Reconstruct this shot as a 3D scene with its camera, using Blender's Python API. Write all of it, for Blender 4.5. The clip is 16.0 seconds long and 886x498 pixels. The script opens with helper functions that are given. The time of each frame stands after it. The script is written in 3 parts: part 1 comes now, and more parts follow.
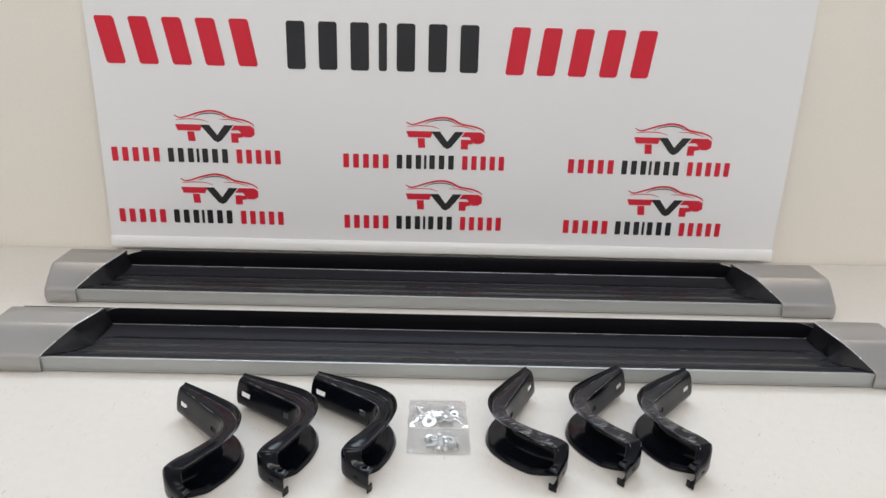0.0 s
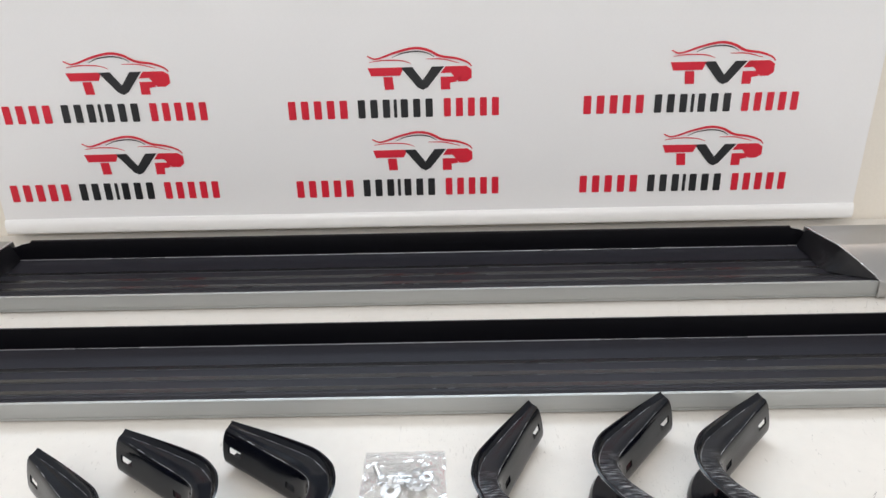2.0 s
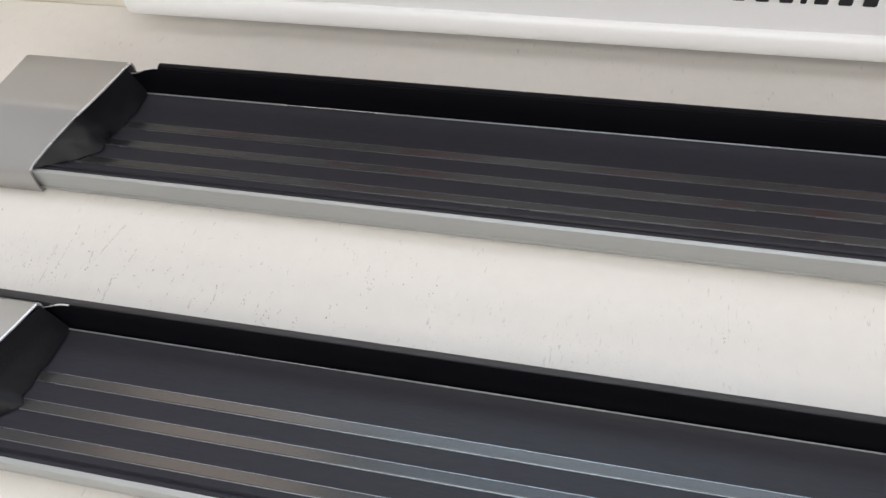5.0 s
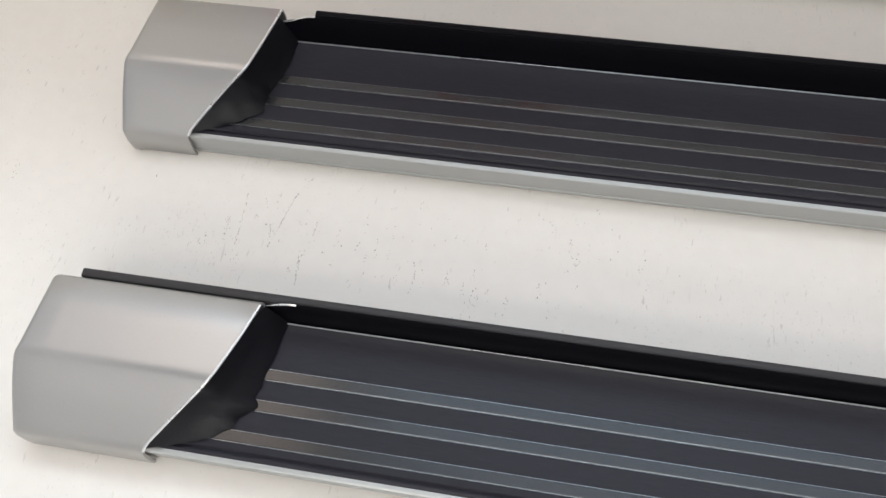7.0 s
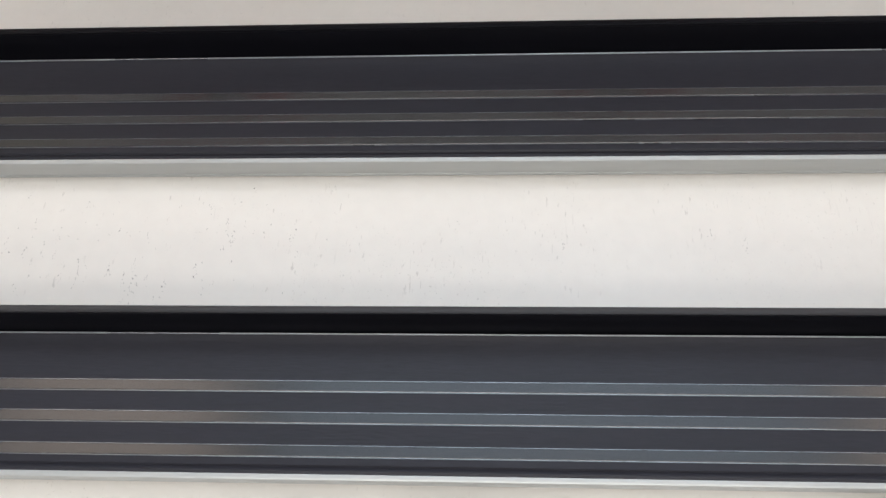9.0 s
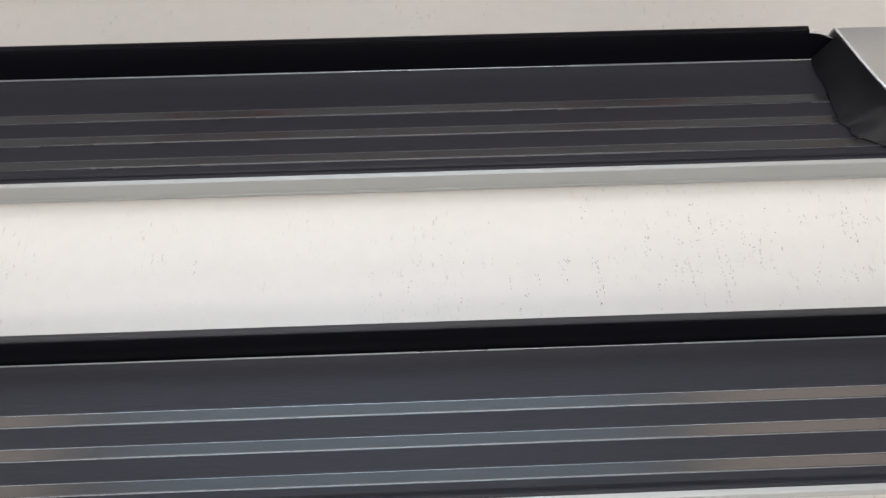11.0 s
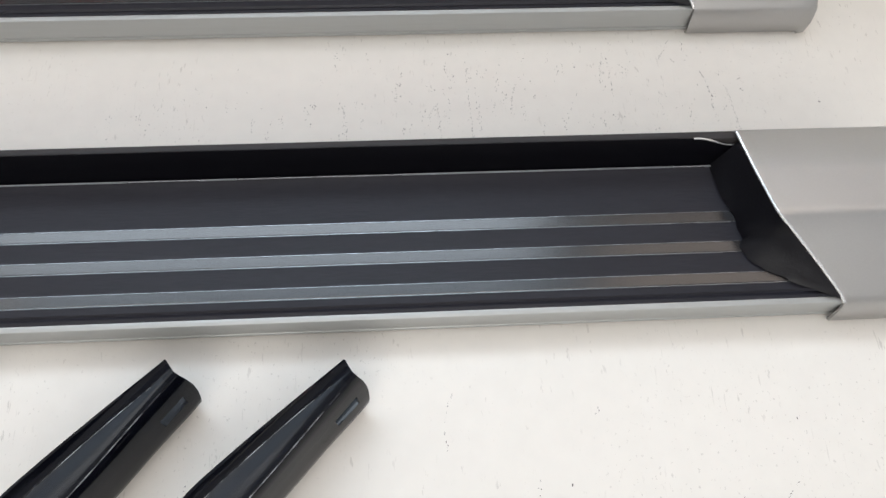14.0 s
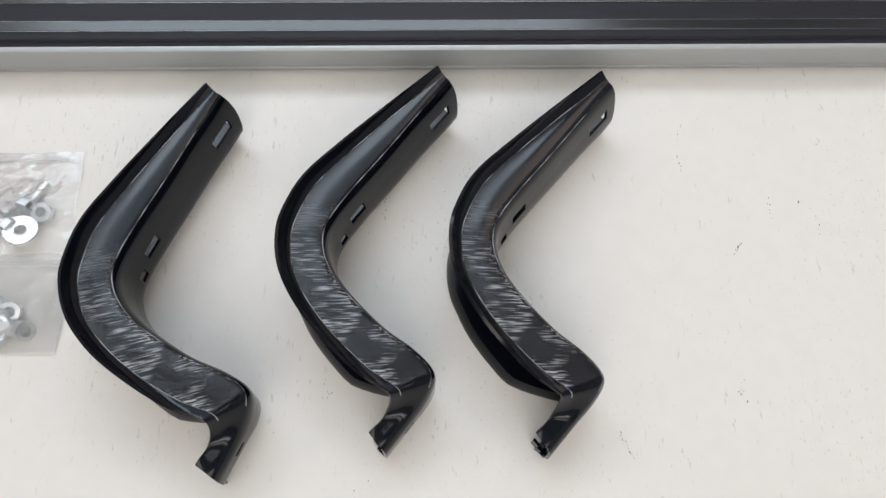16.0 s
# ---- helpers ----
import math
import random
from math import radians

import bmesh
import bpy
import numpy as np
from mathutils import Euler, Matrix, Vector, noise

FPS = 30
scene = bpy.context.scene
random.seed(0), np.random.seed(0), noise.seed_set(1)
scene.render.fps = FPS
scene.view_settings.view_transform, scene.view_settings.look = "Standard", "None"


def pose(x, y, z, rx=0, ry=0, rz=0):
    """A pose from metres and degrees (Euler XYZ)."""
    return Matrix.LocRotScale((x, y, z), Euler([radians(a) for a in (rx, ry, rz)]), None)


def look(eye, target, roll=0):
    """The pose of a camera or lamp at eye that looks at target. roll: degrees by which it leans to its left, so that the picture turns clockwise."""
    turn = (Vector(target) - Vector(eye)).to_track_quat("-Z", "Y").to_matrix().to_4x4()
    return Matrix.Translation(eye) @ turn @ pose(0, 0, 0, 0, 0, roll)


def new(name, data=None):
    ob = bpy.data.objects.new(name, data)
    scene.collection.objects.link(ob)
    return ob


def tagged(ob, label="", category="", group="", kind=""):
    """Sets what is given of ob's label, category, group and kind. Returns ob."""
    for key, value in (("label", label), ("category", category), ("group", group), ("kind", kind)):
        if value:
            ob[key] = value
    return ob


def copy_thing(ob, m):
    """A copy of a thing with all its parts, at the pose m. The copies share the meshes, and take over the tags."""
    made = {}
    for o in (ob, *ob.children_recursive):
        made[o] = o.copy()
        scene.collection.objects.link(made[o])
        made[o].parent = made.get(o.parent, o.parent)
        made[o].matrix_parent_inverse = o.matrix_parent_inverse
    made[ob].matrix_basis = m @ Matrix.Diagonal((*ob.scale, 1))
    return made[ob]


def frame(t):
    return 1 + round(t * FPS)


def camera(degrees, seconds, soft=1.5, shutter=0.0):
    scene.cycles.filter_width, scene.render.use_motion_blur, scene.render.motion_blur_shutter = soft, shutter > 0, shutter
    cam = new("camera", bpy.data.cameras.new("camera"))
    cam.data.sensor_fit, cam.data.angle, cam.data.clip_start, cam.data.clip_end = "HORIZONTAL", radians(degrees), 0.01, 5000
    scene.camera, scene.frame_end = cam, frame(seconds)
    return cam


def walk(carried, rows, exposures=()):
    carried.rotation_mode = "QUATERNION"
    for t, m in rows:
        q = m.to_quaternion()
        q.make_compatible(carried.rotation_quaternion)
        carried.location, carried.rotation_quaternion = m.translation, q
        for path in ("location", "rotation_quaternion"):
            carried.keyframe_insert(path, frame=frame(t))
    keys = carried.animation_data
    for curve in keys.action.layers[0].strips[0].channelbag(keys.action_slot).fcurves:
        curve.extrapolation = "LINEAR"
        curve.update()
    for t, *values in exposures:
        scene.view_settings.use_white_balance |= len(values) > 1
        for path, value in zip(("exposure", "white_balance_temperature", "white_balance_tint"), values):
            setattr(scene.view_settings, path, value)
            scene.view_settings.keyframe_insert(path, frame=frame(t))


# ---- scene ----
cam = camera(57.2, 16.0)
PATH = [
    (0, (-0.056, -1.283, 0.765), (-0.029, 0.576, 0.028), 1.6),
    (0.5, (-0.092, -1.207, 0.732), (-0.064, 0.655, 0.002), 1.0),
    (1, (-0.101, -1.119, 0.702), (-0.069, 0.742, -0.031), -0.0),
    (1.5, (-0.034, -0.987, 0.685), (-0.02, 0.853, -0.099), -1.1),
    (2, (0.024, -0.855, 0.656), (-0.004, 0.946, -0.215), -1.5),
    (2.5, (0.036, -0.703, 0.627), (-0.04, 1.049, -0.336), -1.2),
    (3, (0.057, -0.57, 0.602), (-0.085, 1.109, -0.476), -0.8),
    (3.5, (0.123, -0.46, 0.596), (-0.106, 1.121, -0.606), -1.5),
    (4, (0.072, -0.385, 0.568), (-0.259, 1.109, -0.72), -3.2),
    (4.2, (0.024, -0.332, 0.565), (-0.39, 1.094, -0.775), -5.3),
    (6.3, (-0.518, -0.082, 0.638), (-0.828, 0.813, -1.123), -8.8),
    (6.5, (-0.513, -0.09, 0.638), (-0.8, 0.799, -1.131), -7.9),
    (7, (-0.471, -0.099, 0.649), (-0.707, 0.777, -1.133), -6.2),
    (7.5, (-0.401, -0.111, 0.653), (-0.603, 0.767, -1.133), -5.9),
    (8, (-0.334, -0.119, 0.666), (-0.495, 0.75, -1.129), -5.8),
    (8.2, (-0.306, -0.121, 0.672), (-0.453, 0.749, -1.123), -5.9),
    (10.5, (0.081, -0.113, 0.629), (0.077, 0.854, -1.121), -2.0),
    (11, (0.232, -0.127, 0.63), (0.278, 0.859, -1.11), 0.5),
    (11.5, (0.373, -0.132, 0.583), (0.392, 0.929, -1.112), -0.7),
    (12, (0.449, -0.131, 0.572), (0.551, 0.903, -1.137), 3.3),
    (12.5, (0.496, -0.151, 0.585), (0.652, 0.866, -1.13), 6.0),
    (13, (0.503, -0.166, 0.613), (0.674, 0.866, -1.091), 6.6),
    (13.5, (0.472, -0.179, 0.608), (0.637, 0.832, -1.11), 6.4),
    (14, (0.428, -0.224, 0.571), (0.535, 0.692, -1.203), 4.0),
    (14.5, (0.375, -0.287, 0.551), (0.416, 0.531, -1.274), 0.9),
    (15, (0.343, -0.352, 0.543), (0.324, 0.397, -1.311), -2.1),
    (15.5, (0.294, -0.382, 0.546), (0.359, 0.379, -1.302), 3.7),
    (16, (0.258, -0.377, 0.542), (0.316, 0.393, -1.303), 3.3),
]
walk(cam, [(t, look(eye, target, roll)) for t, eye, target, roll in PATH],
     [(0, -0.2), (2, 0.02), (4, 0.15), (7, 0.1), (8, 0.2), (11, 0.25), (12, 0.12), (13, 0.04), (14.5, -0.04), (16, -0.2)])

# ---- light ----
world = bpy.data.worlds.new("room_air")
scene.world = world
world.use_nodes = True
world.node_tree.nodes["Background"].inputs[0].default_value = (0.85, 0.9, 1.0, 1)
world.node_tree.nodes["Background"].inputs[1].default_value = 0.3


def panel_lamp(name, eye, target, sx, sy, watts, colour):
    data = bpy.data.lights.new(name, "AREA")
    data.shape, data.size, data.size_y, data.energy, data.color = "RECTANGLE", sx, sy, watts, colour
    ob = new(name, data)
    ob.matrix_world = look(eye, target)
    return ob


panel_lamp("far_ceiling_panel", (-0.25, 1.82, 2.9), (-0.25, 1.82, 0), 2.7, 0.95, 60, (0.78, 0.89, 1.0))
panel_lamp("mid_ceiling_panel", (0.05, 0.85, 2.9), (0.05, 0.85, 0), 2.4, 0.8, 9.0, (0.66, 0.82, 1.0))
for side in (-1, 1):
    panel_lamp("side_ceiling_panel", (side * 1.9, 0.98, 2.9), (side * 1.9, 0.98, 0), 1.1, 1.15, 9.5, (1.0, 0.83, 0.71))
panel_lamp("table_ceiling_panel", (0.08, 0.12, 2.9), (0.08, 0.12, 0), 1.5, 0.5, 5, (0.95, 0.98, 1.0))
# The next two are added fill lamps that brighten banner and cap slopes.
panel_lamp("near_ceiling_fill", (0.0, -2.05, 2.9), (0.0, -2.05, 0), 3.2, 0.8, 32, (1.0, 0.93, 0.85))
panel_lamp("south_wall_fill", (0.0, -3.15, 1.95), (0.0, 0.5, 1.2), 3.2, 1.5, 96, (1.0, 0.97, 0.935))


# ---- materials ----
def material(name, base, rough=0.5, metal=0.0, vary=0.06, scale=6.0, grain=120.0, bump=0.05, stretch=(1, 1, 1), coat=0.0, ior=1.5, rvary=0.08):
    m = bpy.data.materials.new(name)
    m.use_nodes = True
    nt = m.node_tree
    nd, lk = nt.nodes, nt.links
    b = nd["Principled BSDF"]
    co = nd.new("ShaderNodeTexCoord")
    mp = nd.new("ShaderNodeMapping")
    mp.inputs["Scale"].default_value = stretch
    lk.new(co.outputs["Object"], mp.inputs[0])
    n1 = nd.new("ShaderNodeTexNoise")
    n1.inputs["Scale"].default_value, n1.inputs["Detail"].default_value = scale, 4
    n2 = nd.new("ShaderNodeTexNoise")
    n2.inputs["Scale"].default_value, n2.inputs["Detail"].default_value = grain, 3
    lk.new(mp.outputs[0], n1.inputs["Vector"])
    lk.new(mp.outputs[0], n2.inputs["Vector"])
    add = nd.new("ShaderNodeMath")
    add.operation = "ADD"
    lk.new(n1.outputs["Fac"], add.inputs[0])
    lk.new(n2.outputs["Fac"], add.inputs[1])
    cr = nd.new("ShaderNodeMapRange")
    cr.inputs[1].default_value, cr.inputs[2].default_value = 0.6, 1.4
    cr.inputs[3].default_value, cr.inputs[4].default_value = 1 - vary, 1 + vary
    lk.new(add.outputs[0], cr.inputs[0])
    mul = nd.new("ShaderNodeVectorMath")
    mul.operation = "SCALE"
    mul.inputs[0].default_value = base
    lk.new(cr.outputs[0], mul.inputs["Scale"])
    lk.new(mul.outputs[0], b.inputs["Base Color"])
    rr = nd.new("ShaderNodeMapRange")
    rr.inputs[1].default_value, rr.inputs[2].default_value = 0.3, 0.7
    rr.inputs[3].default_value, rr.inputs[4].default_value = max(0.02, rough - rvary), min(1, rough + rvary)
    lk.new(n1.outputs["Fac"], rr.inputs[0])
    lk.new(rr.outputs[0], b.inputs["Roughness"])
    b.inputs["Metallic"].default_value, b.inputs["IOR"].default_value = metal, ior
    b.inputs["Coat Weight"].default_value, b.inputs["Coat Roughness"].default_value = coat, 0.06
    if bump:
        bp = nd.new("ShaderNodeBump")
        bp.inputs["Strength"].default_value, bp.inputs["Distance"].default_value = bump, 0.001
        lk.new(n2.outputs["Fac"], bp.inputs["Height"])
        lk.new(bp.outputs[0], b.inputs["Normal"])
    return m


M_WALL = material("cream_wall_paint", (0.80, 0.755, 0.68), 0.7, vary=0.03, scale=2, grain=180, bump=0.15)
M_ROOM = material("grey_room_paint", (0.56, 0.57, 0.59), 0.7, vary=0.03, scale=2, grain=120, bump=0.1)
M_CEIL = material("white_ceiling_paint", (0.62, 0.64, 0.67), 0.8, vary=0.02, scale=1.5, grain=90)
M_FLOOR = material("grey_floor_vinyl", (0.3, 0.29, 0.27), 0.5, vary=0.08, scale=3, grain=60)
M_BANNER = material("white_banner_vinyl", (0.80, 0.80, 0.81), 0.42, vary=0.015, scale=3, grain=400, bump=0.04)
M_HEM = material("white_banner_hem", (0.85, 0.85, 0.85), 0.35, vary=0.015, scale=5, grain=300)
M_RED = material("red_banner_ink", (0.62, 0.012, 0.035), 0.45, vary=0.05, scale=8, grain=300, bump=0.03)
M_INK = material("black_banner_ink", (0.016, 0.017, 0.02), 0.42, vary=0.08, scale=8, grain=300, bump=0.03)
M_TREAD = material("black_rubber_tread", (0.0175, 0.0175, 0.0235), 0.5, ior=1.3, vary=0.15, scale=5, grain=500, bump=0.25, stretch=(0.15, 1, 1))
M_GRIP = material("polished_black_grip", (0.012, 0.012, 0.014), 0.2, ior=1.6, vary=0.06, scale=4, grain=300, bump=0.02, stretch=(0.1, 1, 1), rvary=0.03)
M_GRIPEDGE = material("bright_grip_edge", (0.20, 0.21, 0.225), 0.3, metal=0.9, vary=0.05, grain=200, bump=0)
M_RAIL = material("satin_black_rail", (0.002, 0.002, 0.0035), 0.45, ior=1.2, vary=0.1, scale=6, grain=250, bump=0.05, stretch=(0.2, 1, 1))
M_RAILTOP = material("lighter_black_rail", (0.028, 0.026, 0.027), 0.5, ior=1.35, vary=0.1, scale=6, grain=250, bump=0.05, stretch=(0.2, 1, 1))
M_CREASE_GLOSS = material("crease_highlight", (0.42, 0.43, 0.45), 0.3, metal=0.8, vary=0.05, grain=200, bump=0)
M_LINER = material("black_moulded_plastic", (0.005, 0.005, 0.007), 0.42, ior=1.3, vary=0.15, scale=25, grain=400, bump=0.2)
M_TRIM = material("brushed_aluminium_trim", (0.42, 0.43, 0.425), 0.5, metal=0.7, vary=0.04, scale=4, grain=500, bump=0.06, stretch=(0.05, 1, 1), rvary=0.04)
M_CAP = material("silver_satin_cap", (0.405, 0.398, 0.388), 0.37, metal=0.68, vary=0.03, scale=9, grain=700, bump=0.04, rvary=0.04)
M_BRIGHT_EDGE = material("bright_edge_silver", (0.74, 0.745, 0.75), 0.28, metal=0.7, vary=0.03, grain=300, bump=0)
M_ZINC = material("bright_zinc_plate", (0.72, 0.74, 0.76), 0.34, metal=1.0, vary=0.1, scale=120, grain=600, bump=0.1)
M_WASHER = material("pale_zinc_washer", (0.70, 0.72, 0.73), 0.3, metal=0.6, vary=0.05, scale=90, grain=500, bump=0.05)


def table_material():
    m = material("scuffed_white_laminate", (0.715, 0.684, 0.638), 0.42, vary=0.03, scale=2.2, grain=60, bump=0.03)
    nt = m.node_tree
    nd, lk = nt.nodes, nt.links
    b = nd["Principled BSDF"]
    src = b.inputs["Base Color"].links[0].from_socket
    co = nd["Texture Coordinate"]

    def marks(scale, stretch, detail, cut, soft, turn):
        mp = nd.new("ShaderNodeMapping")
        mp.inputs["Scale"].default_value = stretch
        mp.inputs["Rotation"].default_value = (0, 0, turn)
        lk.new(co.outputs["Object"], mp.inputs[0])
        n = nd.new("ShaderNodeTexNoise")
        n.inputs["Scale"].default_value, n.inputs["Detail"].default_value, n.inputs["Roughness"].default_value = scale, detail, 0.65
        lk.new(mp.outputs[0], n.inputs["Vector"])
        r = nd.new("ShaderNodeMapRange")
        r.inputs[1].default_value, r.inputs[2].default_value = cut, cut + soft
        lk.new(n.outputs["Fac"], r.inputs[0])
        return r.outputs[0]

    def both(a, c, op="MULTIPLY"):
        x = nd.new("ShaderNodeMath")
        x.operation = op
        x.use_clamp = True
        lk.new(a, x.inputs[0])
        lk.new(c, x.inputs[1])
        return x.outputs[0]

    area = marks(4.5, (1, 1, 1), 2, 0.45, 0.2, 0)
    area2 = marks(11, (1, 1, 1), 2, 0.47, 0.14, 0.4)
    dots = both(marks(330, (1, 0.7, 1), 2, 0.65, 0.04, 0.2), area)
    fine = both(marks(240, (1, 0.25, 1), 3, 0.635, 0.04, 0.12), area2)
    scratch = both(marks(300, (1, 0.10, 1), 2, 0.66, 0.03, -0.2), both(area, area2))
    dirt = both(both(dots, fine, "ADD"), scratch, "ADD")
    mix = nd.new("ShaderNodeMix")
    mix.data_type = "RGBA"
    amt = nd.new("ShaderNodeMath")
    amt.operation = "MULTIPLY"
    amt.inputs[1].default_value = 0.3
    lk.new(dirt, amt.inputs[0])
    lk.new(amt.outputs[0], mix.inputs[0])
    lk.new(src, mix.inputs[6])
    mix.inputs[7].default_value = (0.22, 0.19, 0.165, 1)
    lk.new(mix.outputs[2], b.inputs["Base Color"])
    return m


M_TABLE = table_material()


def bracket_material():
    """Gloss black paint, rubbed with fine cross scratches in patches."""
    m = material("gloss_black_paint", (0.003, 0.0036, 0.0065), 0.13, ior=1.34, vary=0.2, scale=18, grain=200, bump=0.06, rvary=0.05)
    return m


M_BRACKET = bracket_material()


def rubbed_sheen_material():
    m = material("rubbed_paint_with_sheen", (0.004, 0.0048, 0.008), 0.16, ior=1.41, vary=0.2, scale=18, grain=200, bump=0.0, rvary=0.05)
    nt = m.node_tree
    nd, lk = nt.nodes, nt.links
    b = nd["Principled BSDF"]
    co = nd["Texture Coordinate"]
    mp = nd.new("ShaderNodeMapping")
    mp.inputs["Scale"].default_value = (0.05, 1, 1)
    mp.inputs["Rotation"].default_value = (0, 0, 0.25)
    lk.new(co.outputs["Object"], mp.inputs[0])
    n = nd.new("ShaderNodeTexNoise")
    n.inputs["Scale"].default_value, n.inputs["Detail"].default_value = 1100, 4
    lk.new(mp.outputs[0], n.inputs["Vector"])
    patch = nd.new("ShaderNodeTexNoise")
    patch.inputs["Scale"].default_value = 45
    lk.new(co.outputs["Object"], patch.inputs["Vector"])
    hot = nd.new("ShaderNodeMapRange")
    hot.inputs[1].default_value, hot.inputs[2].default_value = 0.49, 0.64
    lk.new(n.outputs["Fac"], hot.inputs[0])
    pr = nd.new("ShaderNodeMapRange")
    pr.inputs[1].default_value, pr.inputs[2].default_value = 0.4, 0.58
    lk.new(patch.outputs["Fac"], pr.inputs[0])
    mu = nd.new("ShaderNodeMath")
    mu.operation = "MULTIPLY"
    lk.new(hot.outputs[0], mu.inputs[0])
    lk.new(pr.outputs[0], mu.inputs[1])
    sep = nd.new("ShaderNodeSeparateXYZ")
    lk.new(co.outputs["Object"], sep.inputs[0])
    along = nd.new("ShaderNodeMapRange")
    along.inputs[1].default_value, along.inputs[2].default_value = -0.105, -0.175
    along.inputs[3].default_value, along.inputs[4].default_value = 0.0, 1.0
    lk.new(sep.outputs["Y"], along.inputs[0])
    scratch_sheen = nd.new("ShaderNodeMath")
    scratch_sheen.operation = "MULTIPLY"
    lk.new(mu.outputs[0], scratch_sheen.inputs[0])
    lk.new(along.outputs[0], scratch_sheen.inputs[1])
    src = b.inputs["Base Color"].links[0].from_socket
    # Pale colour paints the lamp's sheen onto the rubbed cross scratches.
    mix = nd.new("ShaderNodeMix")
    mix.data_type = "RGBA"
    lk.new(scratch_sheen.outputs[0], mix.inputs[0])
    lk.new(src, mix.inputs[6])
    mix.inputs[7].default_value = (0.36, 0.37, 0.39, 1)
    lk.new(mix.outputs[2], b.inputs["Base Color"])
    bp = nd.new("ShaderNodeBump")
    bp.inputs["Distance"].default_value = 0.0008
    half = nd.new("ShaderNodeMath")
    half.operation = "MULTIPLY"
    half.inputs[1].default_value = 0.5
    lk.new(along.outputs[0], half.inputs[0])
    lk.new(half.outputs[0], bp.inputs["Strength"])
    lk.new(n.outputs["Fac"], bp.inputs["Height"])
    lk.new(bp.outputs[0], b.inputs["Normal"])
    return m


M_RUBBED_SHEEN = rubbed_sheen_material()


def worn_edge_material():
    """Black paint broken along a folded edge, with pale metal showing in runs."""
    m = material("worn_paint_edge", (0.004, 0.0045, 0.0075), 0.25, ior=1.4, vary=0.2, scale=18, grain=200, bump=0.0)
    nt = m.node_tree
    nd, lk = nt.nodes, nt.links
    b = nd["Principled BSDF"]
    n = nd.new("ShaderNodeTexNoise")
    n.inputs["Scale"].default_value, n.inputs["Detail"].default_value = 48, 5
    lk.new(nd["Texture Coordinate"].outputs["Object"], n.inputs["Vector"])
    r = nd.new("ShaderNodeMapRange")
    r.inputs[1].default_value, r.inputs[2].default_value = 0.42, 0.62
    r.inputs[4].default_value = 0.8
    lk.new(n.outputs["Fac"], r.inputs[0])
    mix = nd.new("ShaderNodeMix")
    mix.data_type = "RGBA"
    lk.new(r.outputs[0], mix.inputs[0])
    lk.new(b.inputs["Base Color"].links[0].from_socket, mix.inputs[6])
    mix.inputs[7].default_value = (0.42, 0.43, 0.45, 1)
    lk.new(mix.outputs[2], b.inputs["Base Color"])
    return m


M_WORN = worn_edge_material()


def film_material():
    m = bpy.data.materials.new("clear_bag_film")
    m.use_nodes = True
    nt = m.node_tree
    nd, lk = nt.nodes, nt.links
    nd.remove(nd["Principled BSDF"])
    out = nd["Material Output"]
    tr = nd.new("ShaderNodeBsdfTransparent")
    tr.inputs[0].default_value = (0.985, 0.985, 0.985, 1)
    gl = nd.new("ShaderNodeBsdfGlossy")
    gl.inputs["Roughness"].default_value = 0.12
    co = nd.new("ShaderNodeTexCoord")
    n = nd.new("ShaderNodeTexNoise")
    n.inputs["Scale"].default_value, n.inputs["Detail"].default_value = 70, 3
    lk.new(co.outputs["Object"], n.inputs["Vector"])
    bp = nd.new("ShaderNodeBump")
    bp.inputs["Strength"].default_value, bp.inputs["Distance"].default_value = 0.3, 0.003
    lk.new(n.outputs["Fac"], bp.inputs["Height"])
    lk.new(bp.outputs[0], gl.inputs["Normal"])
    fr = nd.new("ShaderNodeFresnel")
    fr.inputs[0].default_value = 1.5
    lk.new(bp.outputs[0], fr.inputs["Normal"])
    mul = nd.new("ShaderNodeMath")
    mul.operation = "MULTIPLY_ADD"
    mul.inputs[1].default_value, mul.inputs[2].default_value = 0.5, 0.005
    lk.new(fr.outputs[0], mul.inputs[0])
    mix = nd.new("ShaderNodeMixShader")
    lk.new(mul.outputs[0], mix.inputs[0])
    lk.new(tr.outputs[0], mix.inputs[1])
    lk.new(gl.outputs[0], mix.inputs[2])
    haze = nd.new("ShaderNodeBsdfDiffuse")
    haze.inputs[0].default_value = (0.82, 0.82, 0.81, 1)
    milky = nd.new("ShaderNodeMixShader")
    milky.inputs[0].default_value = 0.14
    lk.new(mix.outputs[0], milky.inputs[1])
    lk.new(haze.outputs[0], milky.inputs[2])
    lk.new(milky.outputs[0], out.inputs[0])
    return m


M_FILM = film_material()


# ---- mesh helpers ----
def finish(bm, smooth=True, angle=0.6):
    bmesh.ops.recalc_face_normals(bm, faces=bm.faces)
    for f in bm.faces:
        f.smooth = smooth
    for e in bm.edges:
        if len(e.link_faces) == 2 and e.calc_face_angle(0) > angle:
            e.smooth = False


def part(name, bm, mat, parent=None, label="", smooth=True, angle=0.6):
    finish(bm, smooth, angle)
    me = bpy.data.meshes.new(name)
    bm.to_mesh(me)
    bm.free()
    for mm in (mat if isinstance(mat, (list, tuple)) else [mat]):
        me.materials.append(mm)
    ob = new(name, me)
    if parent:
        ob.parent = parent
    return tagged(ob, label)


def thing(name, m, label, category, group="", kind=""):
    ob = new(name)
    ob.empty_display_size = 0.05
    ob.matrix_world = m
    return tagged(ob, label, category, group, kind)


